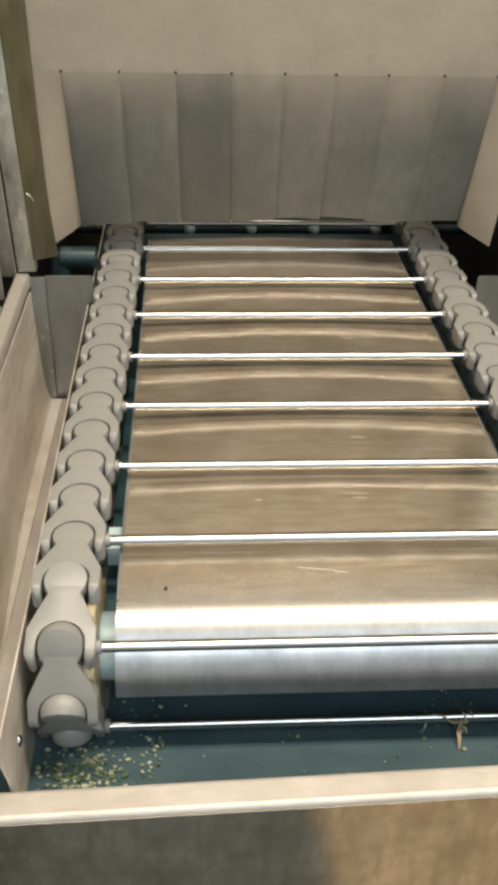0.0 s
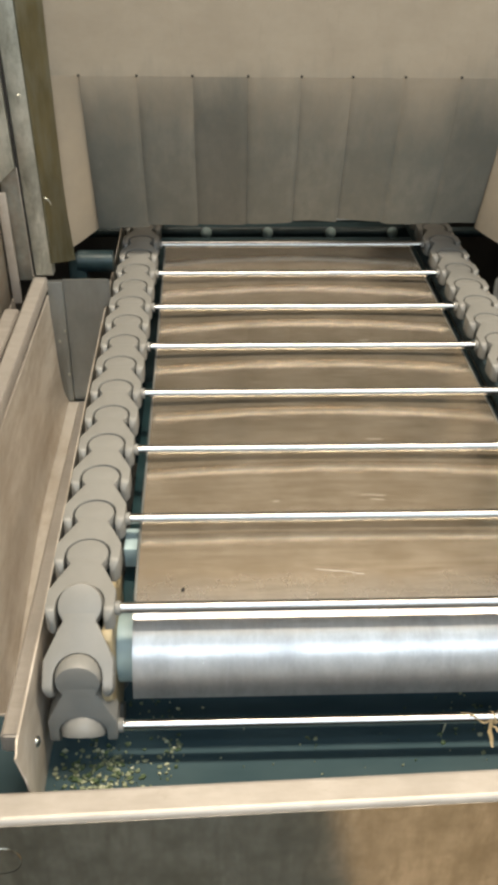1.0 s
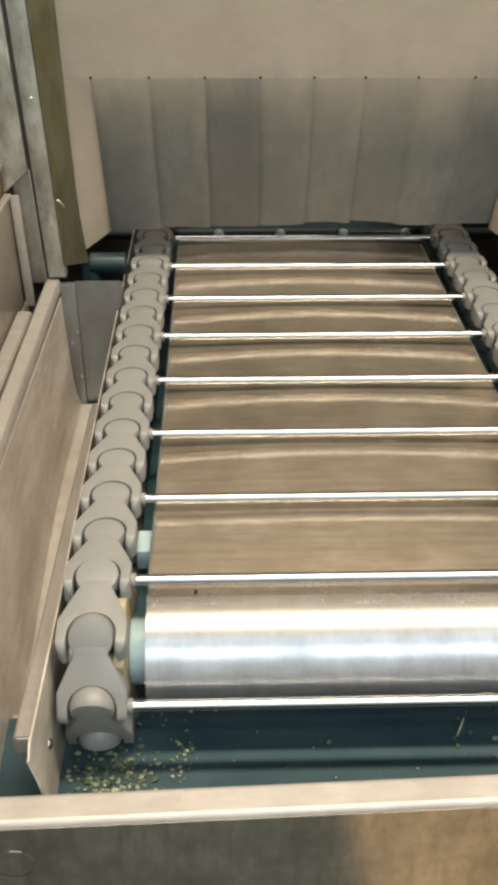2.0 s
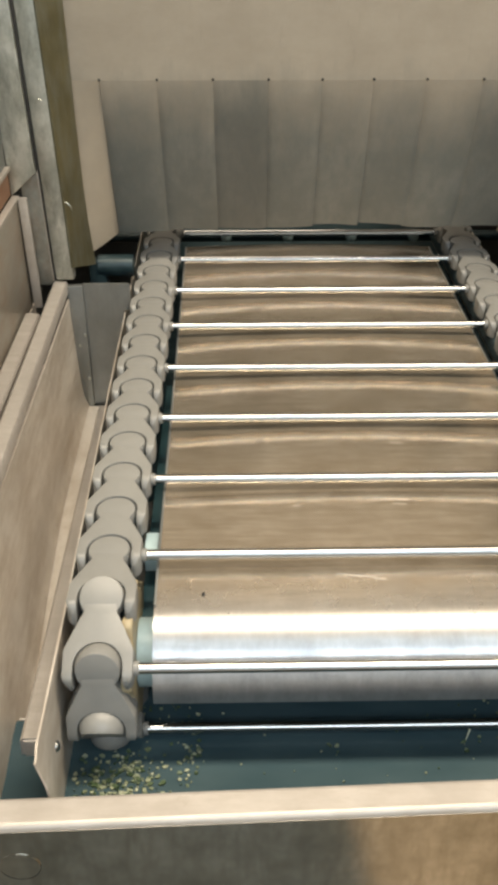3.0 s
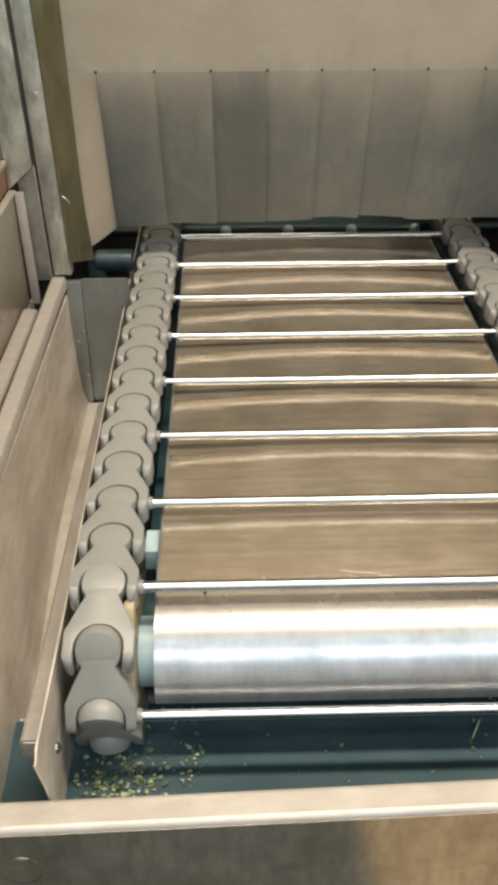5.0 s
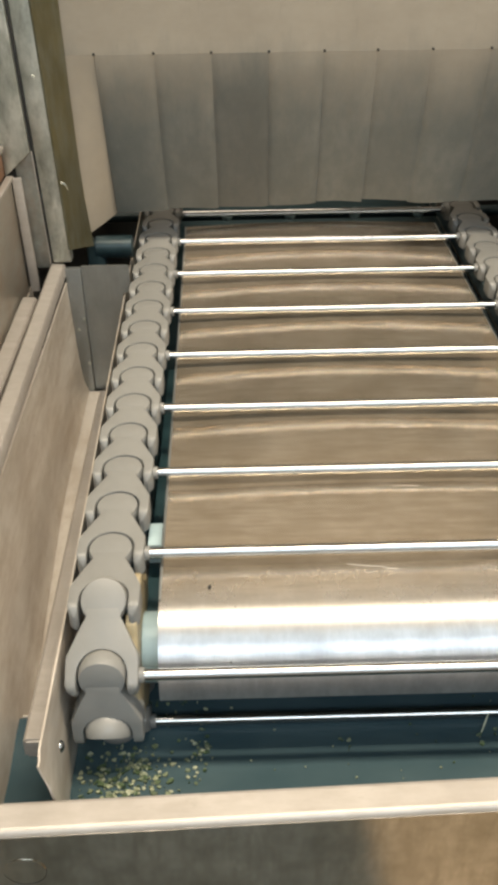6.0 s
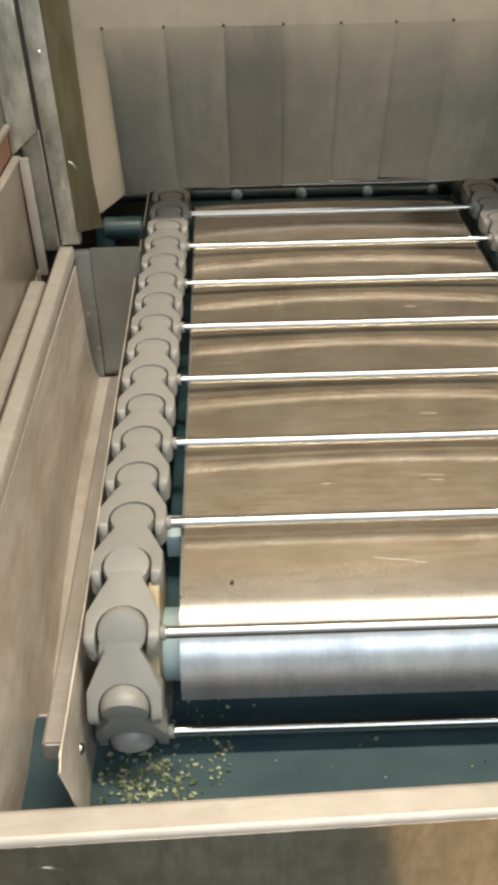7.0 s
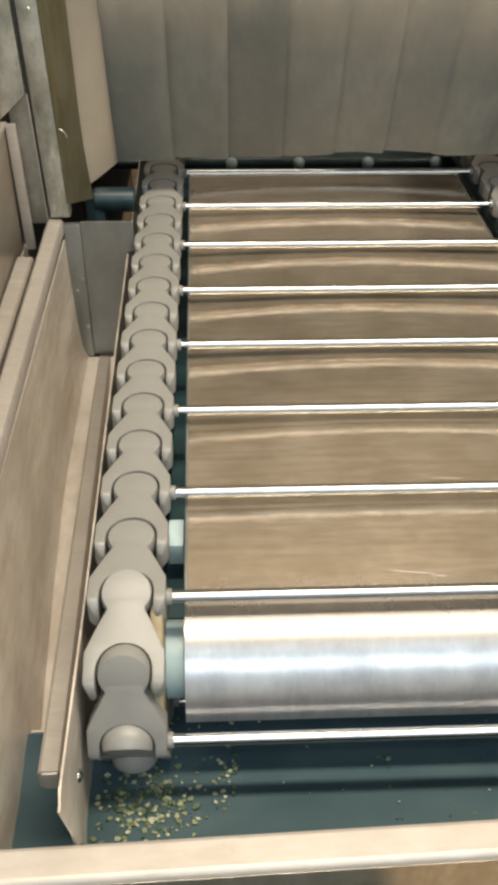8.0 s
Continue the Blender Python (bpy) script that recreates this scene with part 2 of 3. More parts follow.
def rod_x(x0, x1, r, segs=20, y=0.0, z=0.0, bm=None, bevel=0.0006):
    b = bmesh.new()
    bmesh.ops.create_cone(b, cap_ends=True, segments=segs, radius1=r, radius2=r, depth=x1 - x0,
                          matrix=Matrix.Translation(((x0 + x1) / 2, y, z)) @ Matrix.Rotation(math.pi / 2, 4, "Y"))
    if bevel:
        caps = [e for e in b.edges if abs(e.verts[0].co.x - e.verts[1].co.x) < 1e-6]
        bmesh.ops.bevel(b, geom=caps, offset=bevel, segments=1, affect="EDGES")
    return joined(b, bm)


def prism_x(outline, x0, x1, bm=None, bevel=0.0):
    """An outline in y, z drawn out along x."""
    b = bmesh.new()
    f = b.faces.new([b.verts.new((x0, y, z)) for y, z in outline])
    r = bmesh.ops.extrude_face_region(b, geom=[f])
    for v in r["geom"]:
        if isinstance(v, bmesh.types.BMVert):
            v.co.x = x1
    if bevel:
        bmesh.ops.bevel(b, geom=list(b.edges), offset=bevel, segments=1, affect="EDGES")
    return joined(b, bm)


def profile_sheet_y(points, y0, y1, thick, steps=1, bm=None):
    """A folded sheet: a line of points in x, z drawn out along y."""
    grid = [[(x, y0 + (y1 - y0) * j / steps, z) for j in range(steps + 1)] for x, z in points]
    return sheet(grid, thick, bm)


def blade(points, r):
    """A thin tapered blade along the given points."""
    b = bmesh.new()
    rows = []
    for i, p in enumerate(points):
        k = r * (0.35 + 0.65 * math.sin(math.pi * (i + 0.6) / (len(points) + 0.2)))
        rows.append([b.verts.new((p[0] + k * math.cos(a), p[1] + 0.5 * k * math.sin(a), p[2] + 0.5 * k * math.sin(a))) for a in (0, 1.05, 2.09, 3.14, 4.19, 5.24)])
    for i in range(len(rows) - 1):
        for j in range(6):
            b.faces.new((rows[i][j], rows[i][(j + 1) % 6], rows[i + 1][(j + 1) % 6], rows[i + 1][j]))
    b.faces.new(rows[0])
    b.faces.new(list(reversed(rows[-1])))
    return b


# ---- the plan ----
MID = 0.1803          # middle of the conveyor across
ROD_R = 0.0041
R_CHAIN = 0.060       # radius of the pin circle round the sprocket, whose axle is at y = 0
AXLE_Z = -0.060
BED_Z = -0.011
NOSE_R = 0.055
LEAD, LEAN = 0.065, radians(8)   # where the bed begins to dip, and its slope at the bend
PITCH = 0.05
SPEED = 0.0310        # metres a second, away from the tank's front
PHASE = -0.0465       # place of one rod along the run at the start
# the sprocket's corners make the chain run a little unevenly: seconds, metres ahead of an even run
UNEVEN = [(0, 0), (0.5, -0.0025), (1, -0.0020), (1.5, -0.0002), (2, -0.0038), (2.75, -0.0036), (3.5, -0.0048), (4, -0.0055), (4.5, -0.0062), (5.25, -0.0030),
          (6, -0.0035), (6.5, -0.0057), (7, -0.0072), (7.5, -0.0035), (8, 0.0002)]
WATER_Z = -0.120


def mirrored(v):
    return 2 * MID - v


# ---- room ----
def room():
    floor = finish(box(-3.0, 3.4, -3.5, 4.0, -1.02, -0.95, 0), "floor", FLOORM, smooth=0)
    tagged(floor, "brown tiled workroom floor under the washing machine", "floor", kind="structure")
    # unseen patch, added only to be mirrored dark in the front panel
    mat = finish(box(-0.36, 0.315, -1.5, -0.25, -0.949, -0.937, 0.004), "unseen_floor_patch", FLOORPATCH)
    tagged(mat, "unseen grey floor patch, added to darken the front panel's reflection", "mat")
    for name, b in (("wall_south", (-3.0, 3.4, -3.6, -3.5, -0.95, 1.95)), ("wall_north", (-3.0, 3.4, 4.0, 4.1, -0.95, 1.95)),
                    ("wall_west", (-3.1, -3.0, -3.5, 4.0, -0.95, 1.95)), ("wall_east", (3.4, 3.5, -3.5, 4.0, -0.95, 1.95))):
        tagged(finish(box(*b, 0), name, WALL, smooth=0), "plain pale painted workroom wall", "wall", kind="structure")
    tagged(finish(box(-3.0, 3.4, -3.5, 4.0, 1.95, 2.05, 0), "ceiling", WALL, smooth=0), "plain pale workroom ceiling", "ceiling", kind="structure")


room()


# ---- tank ----
def tank():
    t = empty("wash_tank", MID, -0.14, -0.5)
    m = Matrix.Translation((-MID, 0.14, 0.5))

    def add(name, bm, mat, label="", smooth=35):
        bm.transform(m)
        return part(name, bm, mat, t, label, smooth)

    # front wall with a folded-over flat lip, slightly askew
    def skew(x):
        return 0.029 * (x + 0.05)
    xs = [-0.168 + i * 0.705 / 12 for i in range(13)]
    prof = [(-0.1325, -0.075), (-0.1325, -0.053), (-0.1332, -0.0508), (-0.1350, -0.050), (-0.1356, -0.050), (-0.1498, -0.050), (-0.1503, -0.050), (-0.1523, -0.0504),
            (-0.1539, -0.0518), (-0.1545, -0.0540), (-0.1547, -0.0600), (-0.1551, -0.30), (-0.1551, -0.62)]
    add("front_lip", sheet([[(x, y + skew(x), z) for x in xs] for y, z in prof[:10]], 0.002), LIP, "worn bright folded steel lip")
    add("front_panel", sheet([[(x, y + skew(x) - 0.0004, z) for x in xs] for y, z in prof[9:]], 0.002), FRONT, "dull stainless front panel")
    b1 = bmesh.new()
    bmesh.ops.create_cone(b1, cap_ends=True, segments=40, radius1=0.0130, radius2=0.0130, depth=0.0016,
                          matrix=Matrix.Translation((-0.0680, -0.1554, -0.0885)) @ Matrix.Rotation(math.pi / 2, 4, "X"))
    add("round_cap", b1, FRONT, "round flat steel cap")
    # black disc set lower: its rim paints the shadow along the cap's bottom
    b1 = bmesh.new()
    bmesh.ops.create_cone(b1, cap_ends=True, segments=40, radius1=0.0131, radius2=0.0131, depth=0.0016,
                          matrix=Matrix.Translation((-0.0680, -0.1553, -0.0896)) @ Matrix.Rotation(math.pi / 2, 4, "X"))
    add("cap_shade", b1, BLACK, "dark disc drawing the shade under the cap")
    add("inner_wall", box(-0.15, 0.52, -0.1300, -0.1280, -0.4, -0.084, 0), TANK, "dark wet inner tank wall", 0)
    # long side walls with their lips
    for sgn in (0, 1):
        def X(v):
            return mirrored(v) if sgn else v
        lip = [(-0.1235, 0.008), (-0.1238, 0.018), (-0.1255, 0.0205), (-0.138, 0.0212), (-0.1402, 0.0192), (-0.1407, 0.000)]
        b1 = profile_sheet_y([(X(x), z) for x, z in lip], -0.1315, 0.508, 0.002, 6)
        for v in b1.verts:  # the lip climbs a little towards the tunnel
            v.co.z += 0.014 * max(0.0, v.co.y)
        add("side_lip", b1, LIP, "flat folded steel side lip")
        wall = [(-0.1252, 0.0075), (-0.1250, -0.02), (-0.1225, -0.092), (-0.1212, -0.112), (-0.1195, -0.128), (-0.1150, -0.1385)]
        b1 = profile_sheet_y([(X(x), z) for x, z in wall], -0.1185, 0.5015, 0.002, 24)
        for v in b1.verts:  # the wall's foot comes inwards at the front end
            near = min(1.0, max(0.0, (0.30 - v.co.y) / 0.36)) ** 1.3
            v.co.x += (-0.019 if sgn else 0.019) * near * min(1.0, max(0.0, (-0.03 - v.co.z) / 0.09))
        add("side_wall", b1, STEEL, "dull stainless inner side wall")
        ledge = [(-0.1165, -0.1405), (-0.1100, -0.1415), (-0.060, -0.142)]
        add("ledge", profile_sheet_y([(X(x), z) for x, z in ledge], -0.0118, 0.5015, 0.002, 8), STEEL, "narrow steel ledge at the wall's foot")
        x0, x1 = sorted((X(-0.1000), X(-0.0590)))
        add("channel_end", box(x0, x1, -0.0140, -0.0122, -0.16, -0.1185, 0.0004), STEEL)
        lip2 = [(-0.148, 0.000), (-0.1485, 0.0105), (-0.1505, 0.0125), (-0.164, 0.013), (-0.166, 0.0105), (-0.1665, -0.10)]
        add("outer_lip", profile_sheet_y([(X(x), z) for x, z in lip2], -0.128, 0.452, 0.002, 6), LIP, "outer folded steel lip")
        x0, x1 = sorted((X(-0.1690), X(-0.1670)))
        add("outer_side", box(x0, x1, -0.150, 1.9, -0.62, -0.002, 0.0006), STEEL, "plain stainless outer side")
        for y0 in (-0.12, 1.80):
            x0, x1 = sorted((X(-0.165), X(-0.125)))
            add("leg", box(x0, x1, y0, y0 + 0.04, -0.95, -0.42, 0.003), STEEL, "square steel leg")
    add("tank_floor", box(-0.14, 0.51, -0.119, 1.9, -0.42, -0.40, 0), TANK, "", 0)
    tagged(t, "stainless steel wash tank with folded bright lips, half full", "tank")
    w = bmesh.new()
    vs = [w.verts.new(p) for p in ((-0.1022, -0.1275, WATER_Z), (mirrored(-0.1022), -0.1275, WATER_Z), (mirrored(-0.1022), -0.0142, WATER_Z), (0.4265, -0.0142, WATER_Z), (0.4265, 1.9, WATER_Z), (-0.0575, 1.9, WATER_Z), (-0.0575, -0.0142, WATER_Z), (-0.1022, -0.0142, WATER_Z))]
    w.faces.new(vs)
    wo = finish(w, "water", WATER, smooth=0)
    tagged(wo, "dark teal wash water lying still in the tank", "water", kind="structure")


tank()


# ---- conveyor frame ----
def conveyor_frame():
    f = empty("chain_conveyor", MID, 0.0, -0.2)
    m = Matrix.Translation((-MID, 0, 0.2))

    def add(name, bm, mat, label="", smooth=35):
        bm.transform(m)
        return part(name, bm, mat, f, label, smooth)

    for s in (0, 1):
        def X(v):
            return mirrored(v) if s else v
        # cheek plate beside the chain, its front end rounded down
        grid = []
        for y in (1.5, 0.75, 0.3, 0.0, -0.05, -0.08, -0.095, -0.105, -0.113, -0.120, -0.126, -0.130):
            top = -0.012 if y > 0.3 else -0.012 - 0.006 * min(1.0, (0.3 - y) / 0.4)
            if y < -0.125:
                top -= 0.004
            row = []
            for k in (0.0, 0.05, 0.12, 0.2, 0.3, 0.4, 0.55, 1.0):
                z = top + (-0.20 - top) * k
                x = -0.0560 - 0.005 * max(0.0, y) / 0.75
                x += 0.006 * min(1.0, max(0.0, (-0.088 - y) / 0.036)) * min(1.0, max(0.0, (-0.02 - z) / 0.03))
                row.append((X(x), y if z > -0.06 else max(y, -0.1185), z))
            grid.append(row)
        add("cheek_plate", sheet(grid, 0.0014), STEEL, "thin upright steel cheek plate")
        rail = [(X(-0.0635), -0.14), (X(-0.0640), -0.0535), (X(-0.0652), -0.0515), (X(-0.0730), -0.0515), (X(-0.0742), -0.0530), (X(-0.0746), -0.066)]
        b1 = profile_sheet_y(rail, -0.088, 0.5005, 0.002, 6)
        for v in b1.verts:
            k = (v.co.y + 0.088) / 0.589
            v.co.z = max(v.co.z - 0.089 * k, -0.142)
            v.co.x += (0.025 if s else -0.025) * k
        add("side_rail", b1, LIP, "pale folded steel side rail")
        x0, x1 = sorted((X(-0.0740), X(-0.0645)))
        add("rail_end", box(x0, x1, -0.0893, -0.0868, -0.066, -0.0511, 0.0004), LIP, "closed pale rail end")
        b1 = bmesh.new()
        bmesh.ops.create_uvsphere(b1, u_segments=16, v_segments=10, radius=0.0042, matrix=Matrix.Translation((X(-0.0545), -0.081, -0.067)) @ Matrix.Diagonal((0.7, 1, 1, 1)))
        add("bolt", b1, ROD, "bright domed bolt head")
        # wear rail under the chain
        x0, x1 = sorted((X(-0.046), X(-0.006)))
        add("chain_guide", box(x0, x1, 0.005, 1.5, -0.030, -0.0135, 0.001), TANK, "dark chain guide rail")
        # added strip, tints the gap beside the bed like the water below
        x0, x1 = sorted((X(-0.0045), X(0.0100)))
        add("gap_strip", box(x0, x1, 0.030, 0.40, -0.056, -0.053, 0.0006), DEEPTEAL, "dark teal strip added to tint the gap")
        x0, x1 = sorted((X(-0.0025), X(0.0085)))
        add("spacer_block", box(x0, x1, 0.066, 0.093, -0.037, -0.0185, 0.001), PALE, "pale teal plastic spacer block")
    tagged(f, "stainless chain conveyor with cheek plates and side rails", "conveyor")


conveyor_frame()


def bed_height(x, y):
    """The sheet sags towards its long edges, less and less near the nose, and begins to dip ahead of its bend."""
    left, right = bed_sides(y)
    u = min(1.0, max(0.0, (x - left) / (right - left)))
    k = min(1.0, max(0.0, y / 0.26))
    k = k * k * (3 - 2 * k)
    dip = max(0.0, 1 - y / LEAD) ** 2 * LEAD * math.tan(LEAN) / 2
    return BED_Z + 0.001 - dip + k * (-0.0040 + 0.0042 * math.sin(u * math.pi) + 0.0003 * math.sin(y * 11 + 2 * u))


def bed_sides(y):
    return 0.0105 - 0.0055 * max(0.0, y) / 0.75, 0.3510 - 0.002 * max(0.0, y) / 0.75


def bed_plate():
    e = empty("slider_bed", MID, 0.7, BED_Z)
    m = Matrix.Translation((-MID, -0.7, -BED_Z))
    n = 20
    rows = [0.724 - 0.724 * i / 40.0 for i in range(40)]
    arcs = [LEAN + i * radians(77) / n for i in range(n + 1)]
    brow = bed_height(0.18, 0) - NOSE_R * math.cos(LEAN)
    cols = 24
    grid = []
    for y in rows:
        left, right = bed_sides(y)
        grid.append([(x, y, bed_height(x, y)) for x in [left + (right - left) * j / cols for j in range(cols + 1)]])
    for a in arcs:
        left, right = bed_sides(0)
        grid.append([(left + (right - left) * j / cols, NOSE_R * (math.sin(LEAN) - math.sin(a)), brow + NOSE_R * math.cos(a)) for j in range(cols + 1)])
    b = sheet(grid, 0.002)
    b.transform(m)
    part("bed_sheet", b, BED, e, "brushed stainless sheet rolled down over a rounded nose")
    for side in (0, 1):
        edge = []
        for i in range(25):
            y = 0.722 - 0.721 * i / 24
            x = bed_sides(y)[1] - 0.0014 if side else bed_sides(y)[0]
            edge.append([(x + d, y, bed_height(x + d, y) + h) for d, h in ((0, 0.0005), (0.0007, 0.0007), (0.0014, 0.0005))])
        b = sheet(edge, 0.0008)
        b.transform(m)
        part("worn_edge", b, DARKSTEEL, e, "pale worn edge strip of the bed")
    for j, (x0, x1) in enumerate(((0.0107, 0.0125), (0.3468, 0.3486))):
        b = prism_x([(0.72, BED_Z - 0.007), (0.72, -0.04), (0.0, -0.05), (-0.032, -0.06), (-0.034, -0.044), (-0.02, -0.030), (0, -0.021), (0.05, BED_Z - 0.007)], x0 + 0.001, x1 + 0.001)
        b.transform(m)
        part("side_flange", b, STEEL, e)
    tagged(e, "brushed stainless slider bed with a rounded front nose", "conveyor bed")


bed_plate()


def sprocket(cx, flip):
    e = empty("drive_sprocket", cx, 0, AXLE_Z)
    out = []
    teeth = 8
    for i in range(teeth * 6):
        a = 2 * math.pi * i / (teeth * 6)
        k = i % 6
        r = (0.0485, 0.050, 0.0575, 0.0575, 0.050, 0.0485)[k]
        out.append((r * math.cos(a), r * math.sin(a)))
    d = -1 if flip else 1
    xs = sorted((d * 0.014, d * 0.0215))
    part("toothed_disc", prism_x(out, xs[0], xs[1], bevel=0.0012), TAN, e, "ochre plastic toothed disc")
    xs = sorted((-d * 0.006, d * 0.006))
    part("inner_disc", rod_x(xs[0], xs[1], 0.043, 32), TAN, e)
    xs = sorted((d * 0.0216, d * 0.034))
    part("hub", rod_x(xs[0], xs[1], 0.026, 40), PALE, e, "pale teal round hub")
    tagged(e, "ochre plastic chain sprocket with pale hub in the tank end", "sprocket", group="chain sprockets")
    return e


SPROCKETS = [sprocket(-0.0245, False), sprocket(mirrored(-0.0245), True)]


def shaft():
    o = finish(rod_x(-0.05, mirrored(-0.05), 0.016, 24, 0, AXLE_Z), "drive_shaft", STEEL)
    tagged(o, "round steel drive shaft through both sprockets", "shaft")


shaft()


# ---- chain ----
def link_mesh():
    """One chain link: fork pin at the origin, ball head one pitch ahead along y."""
    HT, HB, RB = 0.0068, -0.0120, 0.0166
    ys = [-0.0125, -0.0120, -0.0108, -0.0088, -0.006, -0.002, 0.002, 0.006, 0.009, 0.0115, 0.0132, 0.0145, 0.0156, 0.0164, 0.0169, 0.0172,
          0.0190, 0.022, 0.026, 0.030, 0.034, 0.0365, 0.0385, 0.0420, 0.0460, 0.0500]

    def half(y):
        if y < -0.006:
            return 0.0246 - 0.0040 * ((-0.006 - y) / 0.0065) ** 2
        if y < 0.012:
            return 0.0246
        u = min(1.0, (y - 0.012) / 0.0265)
        return 0.0246 - 0.0126 * u ** (1.0 + 0.15 * u)

    def pocket(y):
        if y < -0.0108:
            return 0.0185
        if y < 0:
            return 0.0172
        return 0.0172 * math.sqrt(max(0.0, 1 - (y / 0.0172) ** 2)) if y < 0.0172 else 0.0

    b = bmesh.new()
    for s in (1, -1):
        rows = []
        for y in ys:
            w, p = half(y), min(pocket(y), half(y) - 0.002)
            top = HT - 0.0010 * max(0.0, (y - 0.042) / 0.008) if y > -0.006 else HT - 0.007 * ((-0.006 - y) / 0.0065) ** 2
            e = 0.0011
            g = 0.0005 if p > 0 else 0.0
            q = [(p, HB), (p, top - g), (p + g, top), (w - e, top), (w - e * 0.3, top - e * 0.3), (w, top - e), (w, HB + e), (w - e, HB)]
            rows.append([b.verts.new((s * x, y, z)) for x, z in q])
        n = len(rows[0])
        for i in range(len(rows) - 1):
            for j in range(n):
                k = (j + 1) % n
                if pocket(ys[i]) == 0 and pocket(ys[i + 1]) == 0 and j in (0, 1):
                    continue
                b.faces.new((rows[i][j], rows[i + 1][j], rows[i + 1][k], rows[i][k]))
        b.faces.new(rows[0])
        b.faces.new(rows[-1])
    bmesh.ops.remove_doubles(b, verts=b.verts, dist=1e-5)
    bmesh.ops.dissolve_degenerate(b, edges=b.edges, dist=1e-6)
    # ball head cut flat above and below
    segs, rings = 28, 12
    low, high = math.asin(HB / RB), math.asin((HT - 0.0005) / RB)
    ring = []
    for i in range(rings + 1):
        a = low + (high - low) * i / rings
        ring.append([b.verts.new((RB * math.cos(a) * math.cos(t), 0.05 + RB * math.cos(a) * math.sin(t), RB * math.sin(a)))
                     for t in [2 * math.pi * k / segs for k in range(segs)]])
    edge = RB * math.cos(high) - 0.0006
    ring.append([b.verts.new((edge * math.cos(t), 0.05 + edge * math.sin(t), HT - 0.0003)) for t in [2 * math.pi * k / segs for k in range(segs)]])
    for i in range(len(ring) - 1):
        for k in range(segs):
            m = (k + 1) % segs
            b.faces.new((ring[i][k], ring[i][m], ring[i + 1][m], ring[i + 1][k]))
    b.faces.new(ring[-1])
    b.faces.new(list(reversed(ring[0])))
    bmesh.ops.recalc_face_normals(b, faces=b.faces)
    me = bpy.data.meshes.new("chain_link")
    b.to_mesh(me)
    b.free()
    me.materials.append(PLASTIC)
    me.shade_smooth()
    me.set_sharp_from_angle(angle=radians(32))
    return me


def on_run(s):
    """Place (y, z) of a pin at the length s along the chain's run; s = 0 is over the axle, greater is farther."""
    if s >= 0:
        return s, 0.0
    a = -s / R_CHAIN
    if a <= math.pi:
        return -R_CHAIN * math.sin(a), AXLE_Z + R_CHAIN * math.cos(a)
    return (a - math.pi) * R_CHAIN, AXLE_Z - R_CHAIN


def link_pose(s, x):
    y0, z0 = on_run(s)
    y1, z1 = on_run(s + PITCH)
    return pose(x, y0, z0, math.degrees(math.atan2(z1 - z0, y1 - y0)), 0, 0)


def run_at(t):
    """How far the chain has gone after t seconds."""
    for (t0, a), (t1, b) in zip(UNEVEN, UNEVEN[1:]):
        if t <= t1:
            k = (t - t0) / (t1 - t0)
            return SPEED * t + a + (b - a) * k * k * (3 - 2 * k)
    return SPEED * t + UNEVEN[-1][1]


LINKS, RODS = [], []
LINK_MESH = link_mesh()


def chains():
    for x, side in ((-0.0255, "by the tank wall"), (mirrored(-0.0255), "")):
        e = empty("conveyor_chain", x, 0, 0)  # the links run along y
        for i in range(-10, 20):
            s = PHASE + i * PITCH
            ob = new("chain_link", LINK_MESH)
            ob.parent = e
            LINKS.append((ob, s))
        tagged(e, "grey plastic side-flexing conveyor chain round a sprocket", "chain", group="conveyor chains")


def rods():
    first = None
    for i in range(-10, 20, 2):
        s = PHASE + i * PITCH
        if first is None:
            first = empty("cross_rod", 0, 0, 0)
            bar = part("bar", rod_x(-0.002, mirrored(-0.002), ROD_R, 24), ROD, first)
            for a, c in ((-0.0012, 0.0030), (mirrored(0.0030), mirrored(-0.0012))):
                part("collar", rod_x(a, c, 0.0052, 16), PLASTIC, bar, "grey plastic end collar")
            tagged(first, "polished round steel cross rod between the chains", "rod", group="conveyor cross rods")
            r = first
        else:
            r = copy_thing(first, pose(0, 0, 0))
        RODS.append((r, s))


chains()
rods()


# ---- hood and curtain ----
STRIP_X = [-0.074, -0.0105, 0.051, 0.1125, 0.172, 0.229, 0.288, 0.351, 0.412]


def hanging(grid, thick):
    """A hanging sheet: the front as given, the back behind it along y."""
    b = bmesh.new()
    front = [[b.verts.new(p) for p in row] for row in grid]
    back = [[b.verts.new((p[0], p[1] + thick, p[2])) for p in row] for row in grid]
    r, c = len(grid) - 1, len(grid[0]) - 1
    for i in range(r):
        for j in range(c):
            b.faces.new((front[i][j], front[i + 1][j], front[i + 1][j + 1], front[i][j + 1]))
            b.faces.new((back[i][j], back[i][j + 1], back[i + 1][j + 1], back[i + 1][j]))
        for j in (0, c):
            b.faces.new((front[i][j], back[i][j], back[i + 1][j], front[i + 1][j]))
    for j in range(c):
        b.faces.new((front[r][j], front[r][j + 1], back[r][j + 1], back[r][j]))
        b.faces.new((front[0][j], back[0][j], back[0][j + 1], front[0][j + 1]))
    return b


